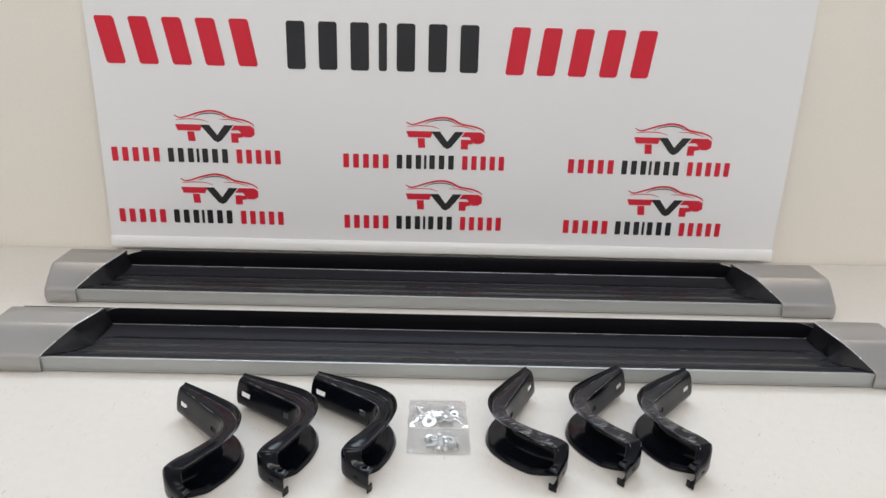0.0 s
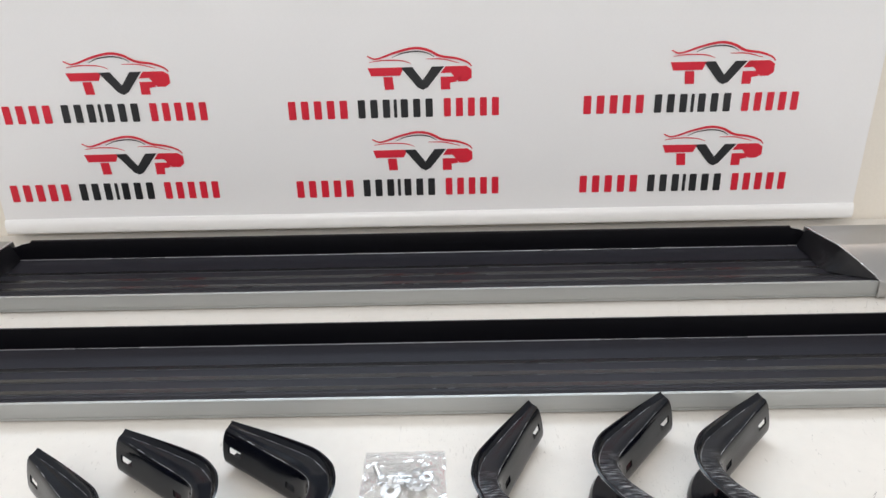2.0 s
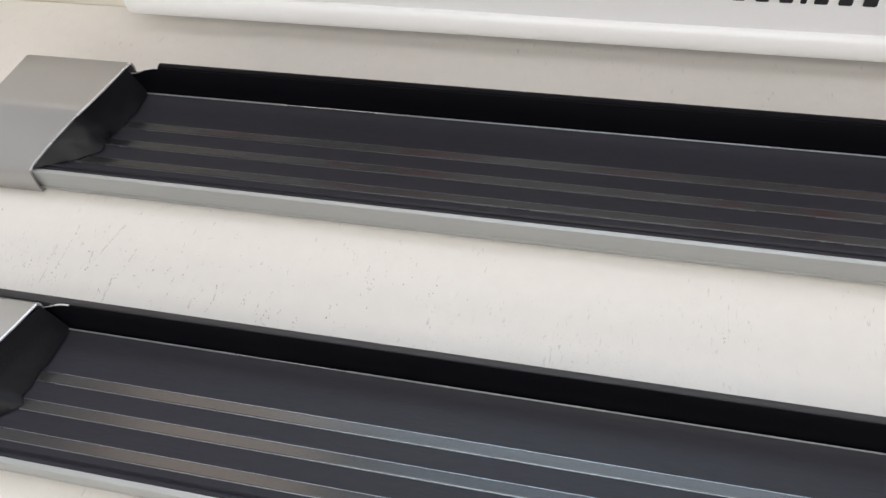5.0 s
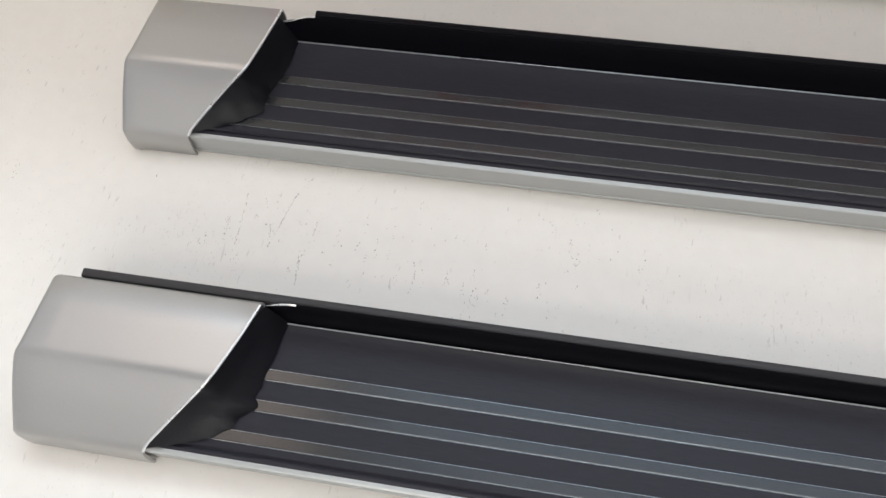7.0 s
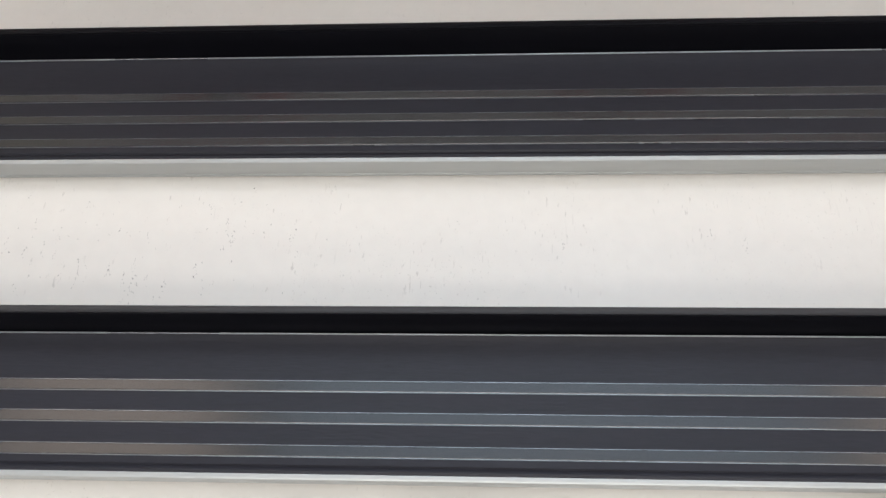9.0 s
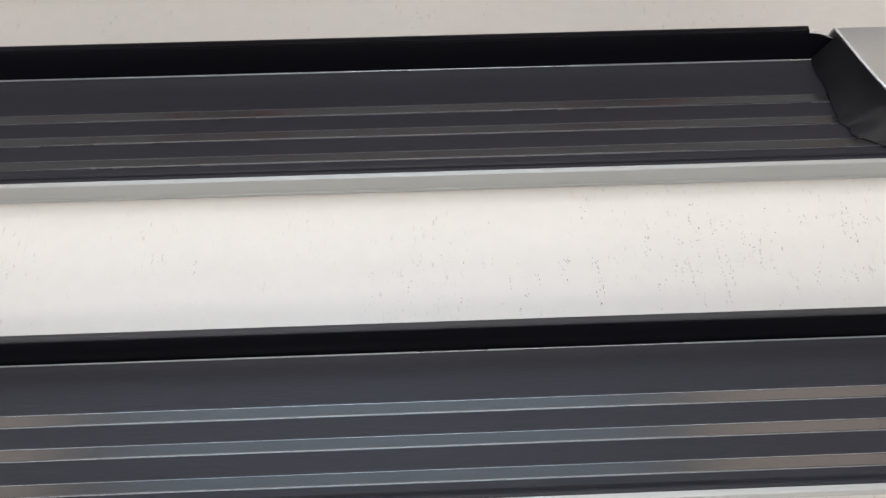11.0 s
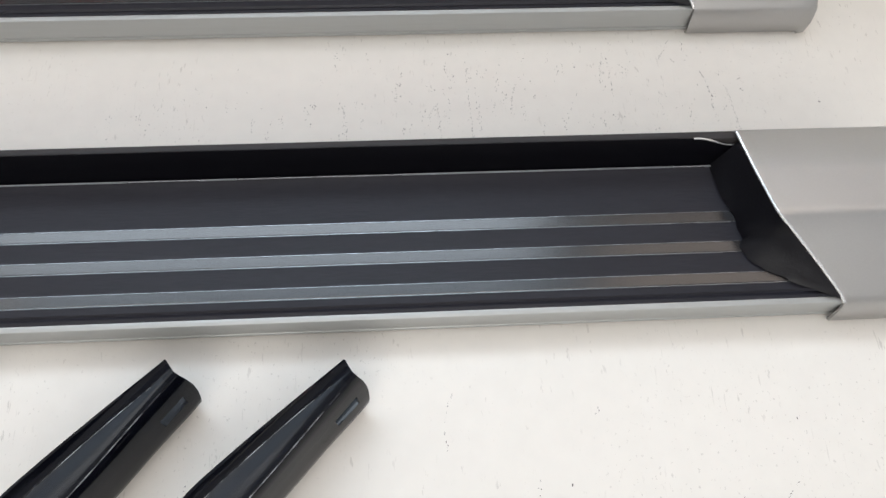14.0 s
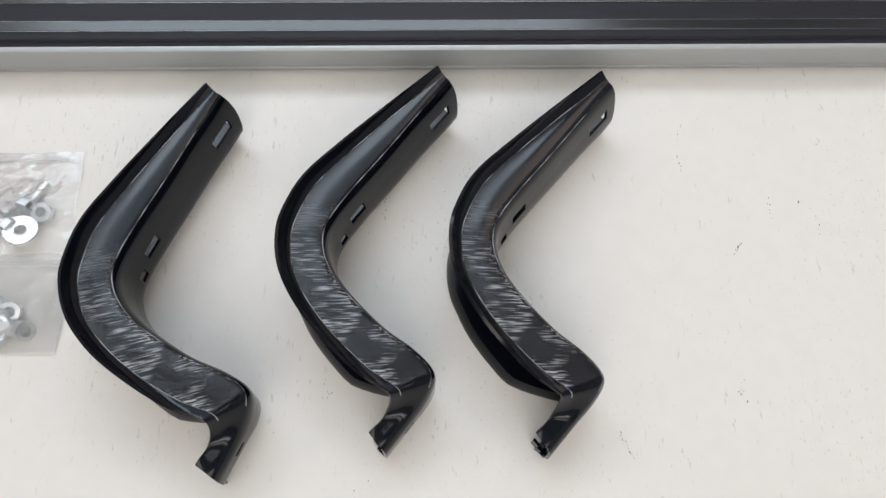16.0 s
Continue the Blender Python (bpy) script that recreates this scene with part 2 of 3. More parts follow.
def box(bm, x0, x1, y0, y1, z0, z1, bevel=0.0):
    vs = [bm.verts.new((x, y, z)) for x in (x0, x1) for y in (y0, y1) for z in (z0, z1)]
    for q in ((0, 1, 3, 2), (4, 6, 7, 5), (0, 4, 5, 1), (2, 3, 7, 6), (0, 2, 6, 4), (1, 5, 7, 3)):
        bm.faces.new([vs[i] for i in q])
    if bevel:
        es = list({e for v in vs for e in v.link_edges})
        bmesh.ops.bevel(bm, geom=es, offset=bevel, segments=2, affect="EDGES")
    return bm


def extrude_x(bm, profile, x0, x1, cuts=1):
    """A closed profile of (y, z) drawn out along x."""
    rings = [[bm.verts.new((x0 + (x1 - x0) * i / cuts, y, z)) for y, z in profile] for i in range(cuts + 1)]
    n = len(profile)
    for a, b in zip(rings, rings[1:]):
        for i in range(n):
            bm.faces.new((a[i], a[(i + 1) % n], b[(i + 1) % n], b[i]))
    bm.faces.new(rings[0])
    bm.faces.new(list(reversed(rings[-1])))
    return bm


def sheet(bm, rows, keep=None):
    """A grid of points as one sheet of quads."""
    g = [[bm.verts.new(p) for p in r] for r in rows]
    for i in range(len(g) - 1):
        for j in range(len(g[0]) - 1):
            if keep is None or keep(i, j):
                bm.faces.new((g[i][j], g[i][j + 1], g[i + 1][j + 1], g[i + 1][j]))
    return g


def thicken(bm, t):
    """Gives a sheet its thickness, towards the back of its faces."""
    bmesh.ops.recalc_face_normals(bm, faces=bm.faces)
    bm.normal_update()
    faces, rim = list(bm.faces), [e for e in bm.edges if len(e.link_faces) == 1]
    low = {v: bm.verts.new(v.co - v.normal * t) for v in list(bm.verts)}
    for f in faces:
        bm.faces.new([low[v] for v in reversed(f.verts)]).material_index = f.material_index
    for e in rim:
        a, b = e.verts
        bm.faces.new((a, b, low[b], low[a])).material_index = e.link_faces[0].material_index
    return bm


def lerp_table(rows, x):
    for (a, *p), (b, *q) in zip(rows, rows[1:]):
        if x <= b:
            k = max(0.0, (x - a) / (b - a))
            return [u + (v - u) * k for u, v in zip(p, q)]
    return list(rows[-1][1:])


def spline(points, n):
    """n points, evenly spaced in parameter, on a smooth curve through the given ones."""
    P = [Vector(p) for p in points]
    P = [P[0] * 2 - P[1]] + P + [P[-1] * 2 - P[-2]]
    out = []
    for k in range(n):
        s = k / (n - 1) * (len(points) - 1)
        i = min(int(s), len(points) - 2)
        u = s - i
        a, b, c, d = P[i:i + 4]
        out.append(0.5 * ((2 * b) + (c - a) * u + (2 * a - 5 * b + 4 * c - d) * u * u + (3 * b - a - 3 * c + d) * u ** 3))
    return out


# ---- the room ----
WALL_Y, ROOM_X, ROOM_Y, FAR_Y, FLOOR_Z, CEIL_Z = 0.605, 2.4, -3.2, 3.4, -0.75, 2.95
for wall, x0, x1, y0, y1, z1, words in (
        ("wall_booth", -ROOM_X, ROOM_X, WALL_Y, WALL_Y + 0.06, 0.70, "low cream painted partition wall behind the white table"),
        ("wall_north", -ROOM_X - 0.1, ROOM_X + 0.1, FAR_Y, FAR_Y + 0.1, CEIL_Z, "plain pale grey painted wall"),
        ("wall_south", -ROOM_X - 0.1, ROOM_X + 0.1, ROOM_Y - 0.1, ROOM_Y, CEIL_Z, "plain pale grey painted wall"),
        ("wall_east", ROOM_X, ROOM_X + 0.1, ROOM_Y, FAR_Y, CEIL_Z, "plain pale grey painted wall"),
        ("wall_west", -ROOM_X - 0.1, -ROOM_X, ROOM_Y, FAR_Y, CEIL_Z, "plain pale grey painted wall")):
    tagged(part(wall, box(bmesh.new(), x0, x1, y0, y1, FLOOR_Z, z1), M_WALL if wall == "wall_booth" else M_ROOM), words, "wall", kind="structure")
tagged(part("ceiling", box(bmesh.new(), -ROOM_X - 0.1, ROOM_X + 0.1, ROOM_Y - 0.1, FAR_Y + 0.1, CEIL_Z, CEIL_Z + 0.1), M_CEIL), "plain off-white painted ceiling", "ceiling", kind="structure")
tagged(part("floor", box(bmesh.new(), -ROOM_X - 0.1, ROOM_X + 0.1, ROOM_Y - 0.1, FAR_Y + 0.1, FLOOR_Z - 0.1, FLOOR_Z), M_FLOOR), "plain grey floor below the table", "floor", kind="structure")

table = thing("display_table", pose(0, 0, 0), "large white laminate table top with scuffs and scratches", "table")
part("tabletop", box(bmesh.new(), -1.6, 1.6, -0.62, WALL_Y - 0.002, -0.04, 0, 0.004), M_TABLE, table)
for lx in (-1.5, 1.5):
    for ly in (-0.54, 0.5):
        part("leg", box(bmesh.new(), lx - 0.03, lx + 0.03, ly - 0.03, ly + 0.03, FLOOR_Z, -0.04, 0.003), M_TABLE, table)


# ---- the banner ----
BAN_Y, BAN_L, BAN_R, BAN_B, BAN_T = 0.565, -0.832, 0.776, 0.0245, 0.69
banner = thing("display_banner", pose(0, BAN_Y, BAN_B), "white vinyl banner with red and black print, hung before the wall", "banner")


def cloth_y(x, z):
    """Gentle waves of the hanging vinyl."""
    return 0.003 * math.sin(2.3 * x + 0.6) * min(1, z / 0.3) + 0.0016 * noise.noise((x * 3, z * 3, 1.7)) + 0.0012 * math.sin(9 * x + 2.0 * z)


bm = bmesh.new()
sheet(bm, [[(BAN_L + (BAN_R - BAN_L) * i / 60 + 0.004 * math.sin(z * 4), cloth_y(BAN_L + (BAN_R - BAN_L) * i / 60, z), z) for i in range(61)] for z in [0.012 + (BAN_T - BAN_B - 0.012) * k / 27 for k in range(28)]])
part("sheet", thicken(bm, 0.0008), M_BANNER, banner)
hem = [(0.008 * math.cos(a) - 0.002, 0.011 + 0.015 * math.sin(a)) for a in [k * math.tau / 20 for k in range(20)]]
part("hem", extrude_x(bmesh.new(), hem, BAN_L, BAN_R, 30), M_HEM, banner, "thick white rolled bottom hem")


def printed(outline, mat, name, label):
    """A flat printed shape of (x, z) points, lying on the banner."""
    b = bmesh.new()
    b.faces.new([b.verts.new((x, 0, z - BAN_B)) for x, z in outline])
    bmesh.ops.triangulate(b, faces=b.faces)
    bmesh.ops.subdivide_edges(b, edges=[e for e in b.edges if e.calc_length() > 0.03], cuts=2)
    for v in b.verts:
        v.co.y = cloth_y(v.co.x, v.co.z) - 0.0022
    me_ob = part(name, b, mat, banner, label, smooth=False)
    return me_ob


def bar(x0, x1, z0, z1, lean, mat, name, label):
    h = z1 - z0
    r = min(0.04 * h, 0.2 * (x1 - x0))
    pts = [(x0, z0 + r), (x0 + r, z0), (x1 - r, z0), (x1, z0 + r), (x1, z1 - r), (x1 - r, z1), (x0 + r, z1), (x0, z1 - r)]
    return printed([(x + lean * (z - z0), z) for x, z in pts], mat, name, label)


def stroke(points, width, mat, name, label):
    P = spline([(x, 0, z) for x, z in points], 4 * len(points))
    b = bmesh.new()
    rows = []
    for i, p in enumerate(P):
        d = (P[min(i + 1, len(P) - 1)] - P[max(i - 1, 0)]).normalized()
        w = width * (0.25 + 0.75 * math.sin(math.pi * (0.08 + 0.84 * i / (len(P) - 1))))
        s = Vector((-d.z, 0, d.x)) * w / 2
        rows.append([(q.x, cloth_y(q.x, q.z - BAN_B) - 0.0022, q.z - BAN_B) for q in (p - s, p + s)])
    sheet(b, rows)
    return part(name, b, mat, banner, label)


def word_bars(x0, x1, z0, z1, count, thin, mat, lean):
    """One plain bar for each sign of a word; thin gives the places of narrow signs."""
    wide = [0.45 if i in thin else 1.0 for i in range(count)]
    unit = (x1 - x0) / sum(wide)
    x = x0
    for w in wide:
        k = 0.58 if w == 1.0 else 0.26
        c = x + unit * w / 2
        bar(c - unit * k / 2, c + unit * k / 2, z0, z1, lean, mat, "printed_bar", "")
        x += unit * w


def slogan(x0, x1, z0, z1, lean=0.0):
    w = x1 - x0
    word_bars(x0, x0 + 0.299 * w, z0, z1, 5, (), M_RED, -lean)
    word_bars(x0 + 0.324 * w, x0 + 0.694 * w, z0, z1, 7, (3,), M_INK, 0)
    word_bars(x0 + 0.722 * w, x1, z0, z1, 5, (), M_RED, lean)


def emblem(x0, z0):
    """A car outline over three plain shapes; x0, z0: its lower left corner. 0.182 wide."""
    W = 0.182
    at = lambda u, v: (x0 + u * W, z0 + v * W)
    printed([at(0.0, 0.215), at(0.345, 0.215), at(0.31, 0.135), at(0.03, 0.135)], M_RED, "printed_shape", "red printed slab")
    printed([at(0.145, 0.125), at(0.235, 0.125), at(0.245, 0.0), at(0.155, 0.0)], M_RED, "printed_shape", "red printed block")
    printed([at(0.315, 0.215), at(0.43, 0.215), at(0.525, 0.085), at(0.62, 0.215), at(0.735, 0.215), at(0.575, 0.015), at(0.525, -0.01), at(0.475, 0.015)], M_INK, "printed_shape", "black printed chevron")
    printed([at(0.70, 0.15), at(0.75, 0.215), at(0.95, 0.215), at(1.0, 0.18), at(1.0, 0.10), at(0.95, 0.065), at(0.87, 0.065), at(0.87, 0.115), at(0.92, 0.125), at(0.92, 0.155)], M_RED, "printed_shape", "red printed hook")
    printed([at(0.70, 0.115), at(0.855, 0.115), at(0.855, 0.065), at(0.79, 0.055), at(0.79, -0.01), at(0.70, -0.01)], M_RED, "printed_shape", "red printed block")
    stroke([at(0.0, 0.33), at(0.09, 0.30), at(0.28, 0.36), at(0.45, 0.395), at(0.58, 0.375), at(0.70, 0.315), at(0.85, 0.29), at(0.96, 0.25), at(1.0, 0.21)], 0.0045, M_RED, "printed_line", "thin red car outline")
    stroke([at(0.24, 0.31), at(0.34, 0.35), at(0.48, 0.365), at(0.58, 0.345), at(0.64, 0.31)], 0.0022, M_INK, "printed_line", "thin dark line")
    stroke([at(0.02, 0.27), at(0.15, 0.285), at(0.32, 0.28), at(0.42, 0.25)], 0.002, M_RED, "printed_line", "thin red line")
    stroke([at(0.56, 0.29), at(0.72, 0.285), at(0.88, 0.245)], 0.002, M_RED, "printed_line", "thin red line")


word_bars(-0.806, -0.439, 0.463, 0.566, 5, (), M_RED, -0.18)
word_bars(-0.404, 0.053, 0.460, 0.565, 7, (3,), M_INK, 0.0)
word_bars(0.085, 0.437, 0.458, 0.563, 5, (), M_RED, 0.12)
for sx0, sx1, drop in ((-0.811, -0.410, -0.003), (-0.273, 0.113, 0.0), (0.255, 0.645, 0.002)):
    for sz in (0.2345 - drop, 0.0835 - drop):
        slogan(sx0, sx1, sz, sz + 0.0335)
        emblem(sx0 + 0.392 * (sx1 - sx0), sz + 0.051)


# ---- side steps ----
def end_cap(parent, side, ci, bend, out, y_back):
    """A silver cap at the end x = side * 0.75. ci, bend: how far its inner edge reaches in at the back and at the fold; out: how far it reaches out."""
    prof = [(y_back, 0.006), (y_back, 0.066), (y_back - 0.001, 0.071), (y_back - 0.004, 0.0735), (0.09, 0.0733), (0.0615, 0.07298), (0.0585, 0.07295), (0.057, 0.0729), (0.0525, 0.0724), (0.0495, 0.0712), (0.044, 0.0682), (0.034, 0.0617), (0.0235, 0.0540), (0.012, 0.0445), (0.004, 0.0377), (-0.001, 0.0335), (-0.0032, 0.029), (-0.004, 0.018), (-0.004, 0.0045), (-0.002, 0.0025)]
    inner = [(-0.01, 0.003), (0.001, 0.003), (0.012, -0.008), (0.028, -0.0245), (0.040, -0.0362), (0.046, -0.0416), (0.0515, -bend + 0.0012), (0.058, -bend - (ci - bend) * 0.08), (0.075, -bend - (ci - bend) * 0.35), (0.13, -ci)]
    outer = [(-0.01, out - 0.004), (-0.002, out + 0.006), (0.05, out + 0.006), (0.06, out + 0.004), (0.13, out - 0.003)]
    bm = bmesh.new()
    rows = []
    for y, z in prof:
        xi, xo = lerp_table(inner, y)[0], lerp_table(outer, y)[0]
        k = min(1.0, z / 0.03)
        xo -= 0.010 * (1 - k) ** 2
        cols = [(xi + (xo - 0.006 - xi) * j / 8, z) for j in range(9)]
        cols += [(xo - 0.003, z - 0.0008 * k), (xo - 0.0008, z - 0.003 * k), (xo, z - 0.007 * k), (xo + 0.001, max(0.004, z * 0.5)), (xo - 0.001, 0.003)]
        rows.append([(side * (0.75 + x), y, zz) for x, zz in cols])
    sheet(bm, rows)
    cap = part("end_cap", thicken(bm, 0.0022), M_CAP, parent, "satin silver moulded end cap", angle=0.9)
    # The cap edge's highlight, added as a thin bright bead.
    edge = []
    for y, z in prof[3:16]:
        edge.append((side * (0.75 + lerp_table(inner, y)[0] - 0.0004), y, z - 0.0006))
    path = spline(edge, 60)
    bm = bmesh.new()
    rows = []
    for i, p in enumerate(path):
        d = (path[min(i + 1, 59)] - path[max(i - 1, 0)]).normalized()
        n1 = d.cross(Vector((0, 0, 1))).normalized()
        n2 = d.cross(n1)
        rows.append([p + (n1 * math.cos(a) + n2 * math.sin(a)) * 0.0012 for a in [k * math.tau / 8 for k in range(9)]])
    sheet(bm, rows)
    part("cap_edge_highlight", bm, M_BRIGHT_EDGE, cap, "bright highlight line along the cap edge")
    # the dark moulding between the cap and the tread
    top = [(-ci + 0.0012, 0.1165, 0.0705), (-bend - (ci - bend) * 0.4, 0.085, 0.0712), (-bend + 0.001, 0.0505, 0.0700), (-0.0365, 0.042, 0.0650), (-0.0235, 0.028, 0.0555), (-0.007, 0.012, 0.0425), (0.0015, 0.002, 0.034)]
    foot = [(-ci - 0.011, 0.1165, 0.040), (-ci - 0.004, 0.085, 0.0365), (-ci + 0.001, 0.057, 0.0350), (-ci + 0.004, 0.040, 0.0345), (-ci + 0.018, 0.024, 0.0345), (-ci + 0.040, 0.0125, 0.0345), (0.0015, 0.002, 0.0335)]
    ts, fs = spline(top, 31), spline(foot, 31)
    bm = bmesh.new()
    rows = []
    for k in range(6):
        u = k / 5
        row = []
        for i in range(31):
            p = ts[i].lerp(fs[i], u)
            sag = math.sin(math.pi * u) * 0.0025 * math.sin(math.pi * i / 30)
            wob = 0.0075 * u * noise.noise((i * 0.35, k * 0.6, side * 3.0 + out * 40)) * math.sin(math.pi * i / 30)
            row.append((side * (0.75 + p.x + sag + wob), p.y, p.z))
        rows.append(row)
    sheet(bm, rows)
    part("cap_moulding", thicken(bm, 0.0012), M_LINER, cap, "black plastic moulding inside the cap")
    return cap


def side_step(m, long_side, label, rail_out, reach):
    """A running board 1.5 m between its caps, front edge along y = 0; long_side: the end with the longer cap; reach: how far the long and the short cap reach out."""
    b = thing("side_step", m, label, "side step", "pair of side steps")
    prof = [(0.0045, 0.004), (0.0045, 0.0315), (0.0065, 0.0325), (0.0085, 0.0318), (0.0095, 0.0310), (0.011, 0.0328), (0.0150, 0.0331), (0.085, 0.0350), (0.097, 0.0356), (0.106, 0.0370), (0.112, 0.0390), (0.1160, 0.0415), (0.1165, 0.004)]
    part("tread", extrude_x(bmesh.new(), prof, -0.79, 0.79, 24), M_TREAD, b, "black ribbed rubber tread", angle=0.5)
    for yc in (0.0212, 0.0472, 0.0727):
        zz = 0.0332 + (yc - 0.015) * 0.0265
        rib = [(yc - 0.0045, zz - 0.001), (yc - 0.0042, zz + 0.0006), (yc - 0.0038, zz + 0.0009), (yc + 0.0038, zz + 0.0010), (yc + 0.0042, zz + 0.0007), (yc + 0.0045, zz - 0.001)]
        g = part("grip_strip", extrude_x(bmesh.new(), rib, -0.74, 0.74, 24), M_GRIP, b, "smooth glossy raised grip strip")
        for s in (-1, 1):
            e = [(yc + s * 0.0045 + dy, zz + dz) for dy, dz in ((-0.0003, -0.0006), (0.0003, -0.0006), (0.0003, 0.0004), (-0.0003, 0.0004))]
            part("strip_edge", extrude_x(bmesh.new(), e, -0.74, 0.74, 1), M_GRIPEDGE, g)
    trim = [(0.0022, 0.003), (0.0020, 0.0062), (0.0030, 0.0067), (0.0030, 0.0078), (0.0018, 0.0084), (-0.0003, 0.028), (0.0002, 0.0305), (0.0018, 0.0314), (0.0042, 0.0314), (0.0042, 0.002)]
    part("front_trim", extrude_x(bmesh.new(), trim, -0.775, 0.775, 24), M_TRIM, b, "brushed aluminium front edge")
    lo, hi = (-0.833, 0.690) if rail_out else (-0.652, 0.652)
    top = 0.0703 if rail_out else 0.0742
    rail = [(0.1205, 0.001), (0.1205, top - 0.0016), (0.1212, top - 0.0004), (0.1225, top), (0.1265, top), (0.128, top - 0.001), (0.128, 0.001)]
    # The nearer step's rail takes the lighter black.
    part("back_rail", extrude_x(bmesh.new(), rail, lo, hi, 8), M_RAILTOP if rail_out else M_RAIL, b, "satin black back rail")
    # upright liner with dipped ends
    bm = bmesh.new()
    rows = []
    for i in range(81):
        x = -0.685 + 1.37 * i / 80
        d = min(1.0, (0.685 - abs(x)) / 0.030)
        d = d * d * (3 - 2 * d)
        ztop = 0.0635 + 0.0093 * d
        rows.append([(x, 0.1168, 0.037), (x, 0.1176, 0.052), (x, 0.1192, ztop - 0.001), (x, 0.1197, ztop)])
    sheet(bm, rows)
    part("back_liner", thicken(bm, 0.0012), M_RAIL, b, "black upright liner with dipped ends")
    for side in (-1, 1):
        bm = bmesh.new()
        rows = []
        for i in range(15):
            x = 0.652 + 0.034 * i / 14
            d = min(1.0, max(0.0, (0.685 - x) / 0.030))
            d = d * d * (3 - 2 * d)
            z = 0.0638 + 0.0093 * d
            rows.append([(side * x, 0.1186, z + 0.0003), (side * x, 0.1200, z + 0.0003), (side * x, 0.1200, z - 0.0003), (side * x, 0.1186, z - 0.0003)])
        sheet(bm, [r + r[:1] for r in rows])
        part("liner_edge", bm, M_BRIGHT_EDGE, b, "pale line along the liner edge")
    # Gloss highlight on the liner's lower fillet, modelled as a silver bead.
    bead = [(0.1150 + 0.0007 * math.cos(a), 0.0415 + 0.0007 * math.sin(a)) for a in [k * math.tau / 8 for k in range(8)]]
    part("crease_highlight_bead", extrude_x(bmesh.new(), bead, -0.675, 0.675, 4), M_CREASE_GLOSS, b, "thin bright gloss line along the crease")
    for side in (-1, 1):
        if side == long_side:
            end_cap(b, side, 0.074, 0.047, reach[0], 0.1200 if rail_out else 0.1275)
        else:
            end_cap(b, side, 0.065, 0.048, reach[1], 0.1285)
    return b


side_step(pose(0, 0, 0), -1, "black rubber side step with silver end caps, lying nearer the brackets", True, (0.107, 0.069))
side_step(pose(-0.055, 0.288, 0), 1, "black rubber side step with silver end caps, lying before the banner", False, (0.112, 0.064))


# ---- brackets ----
def bracket_parts(parent, flip):
    """A bent channel of pressed steel. Local origin: under the tip of its tail."""
    inner = [(0.008, -0.013), (-0.014, -0.041), (-0.036, -0.070), (-0.057, -0.097), (-0.070, -0.116), (-0.0755, -0.131), (-0.073, -0.148), (-0.062, -0.167), (-0.040, -0.191), (-0.0205, -0.206), (-0.0090, -0.219), (-0.0110, -0.231), (-0.025, -0.248), (-0.040, -0.266)]
    outer = [(0.0, -0.001), (-0.035, -0.035), (-0.065, -0.065), (-0.0885, -0.090), (-0.1, -0.112), (-0.105, -0.132), (-0.103, -0.155), (-0.0925, -0.178), (-0.0765, -0.199), (-0.056, -0.220), (-0.039, -0.232), (-0.036, -0.237), (-0.041, -0.245), (-0.050, -0.254)]
    N = 67
    I = spline([(x, y, 0) for x, y in inner], N)
    O = spline([(x, y, 0) for x, y in outer], N)
    heights = [(0.0, 0.057, 0.003), (0.15, 0.0595, 0.008), (0.36, 0.063, 0.0105), (0.55, 0.063, 0.008), (0.68, 0.060, 0.003), (0.76, 0.057, 0.001), (0.83, 0.050, 0.001), (0.9, 0.042, 0.001), (1.0, 0.033, 0.0015)]
    s = -1 if flip else 1
    rows = []
    for k in range(N):
        u = k / (N - 1)
        T, lip = lerp_table(heights, u)
        w = (O[k] - I[k]).length
        d = (O[k] - I[k]) / w
        low = 0.011 if u < 0.8 else 0.011 - 0.02 * (u - 0.8)
        if u > 0.76:
            T += 0.0035 * math.sin((u - 0.76) / 0.24 * math.pi * 2.5)
        lw = w - 0.003 * max(0, 1 - abs(u - 0.5) / 0.2) if u < 0.66 else w * (1 - 0.5 * min(1, (u - 0.66) / 0.1))
        sec = [(lw + 0.001, 0.0015), (lw + 0.0005, 0.006), (lw - 0.002, low - 0.0005), (lw * 0.55, low), (0.0075, low), (0.003, low + 0.001), (0.0008, low + 0.004), (0.0, low + 0.009), (0.0, 0.0285), (0.0, 0.0375), (0.0, T - 0.010), (0.0008, T - 0.005), (0.0026, T - 0.0020), (0.0032, T - 0.0015), (0.006, T - 0.0003), (w * 0.55, T), (w - 0.0066, T), (w - 0.0061, T + 0.0001), (w - 0.0046, T + lip * 0.15), (w - 0.0012, T + lip * 0.6), (w, T + lip)]
        if T < 0.05:
            for q in (7, 8, 9, 10):
                sec[q] = (0.0, low + 0.004 + (T - 0.005 - low - 0.004) * (q - 6) / 5)
        flare = 0.011 * max(0.0, 1 - u / 0.62)
        sec = [(a - flare * max(0.0, 1 - z / (T - 0.006)) if q > 3 else a, z) for q, (a, z) in enumerate(sec)]
        ahead = 0.006 * max(0.0, 1 - k / 1.5)
        row = []
        for q, (a, z) in enumerate(sec):
            e = ahead * max(0.0, 1 - ((z - 0.032) / 0.026) ** 2) if 3 < q < 14 else 0.0
            row.append((s * (I[k].x + d.x * a + 0.62 * e), I[k].y + d.y * a + 0.78 * e, z))
        rows.append(row)
    bm = bmesh.new()
    gone = {(1, 8), (2, 8), (3, 8), (20, 7), (21, 7), (15, 8), (16, 8), (17, 8), (44, 9), (45, 9), (46, 9), (60, 8), (61, 8)}
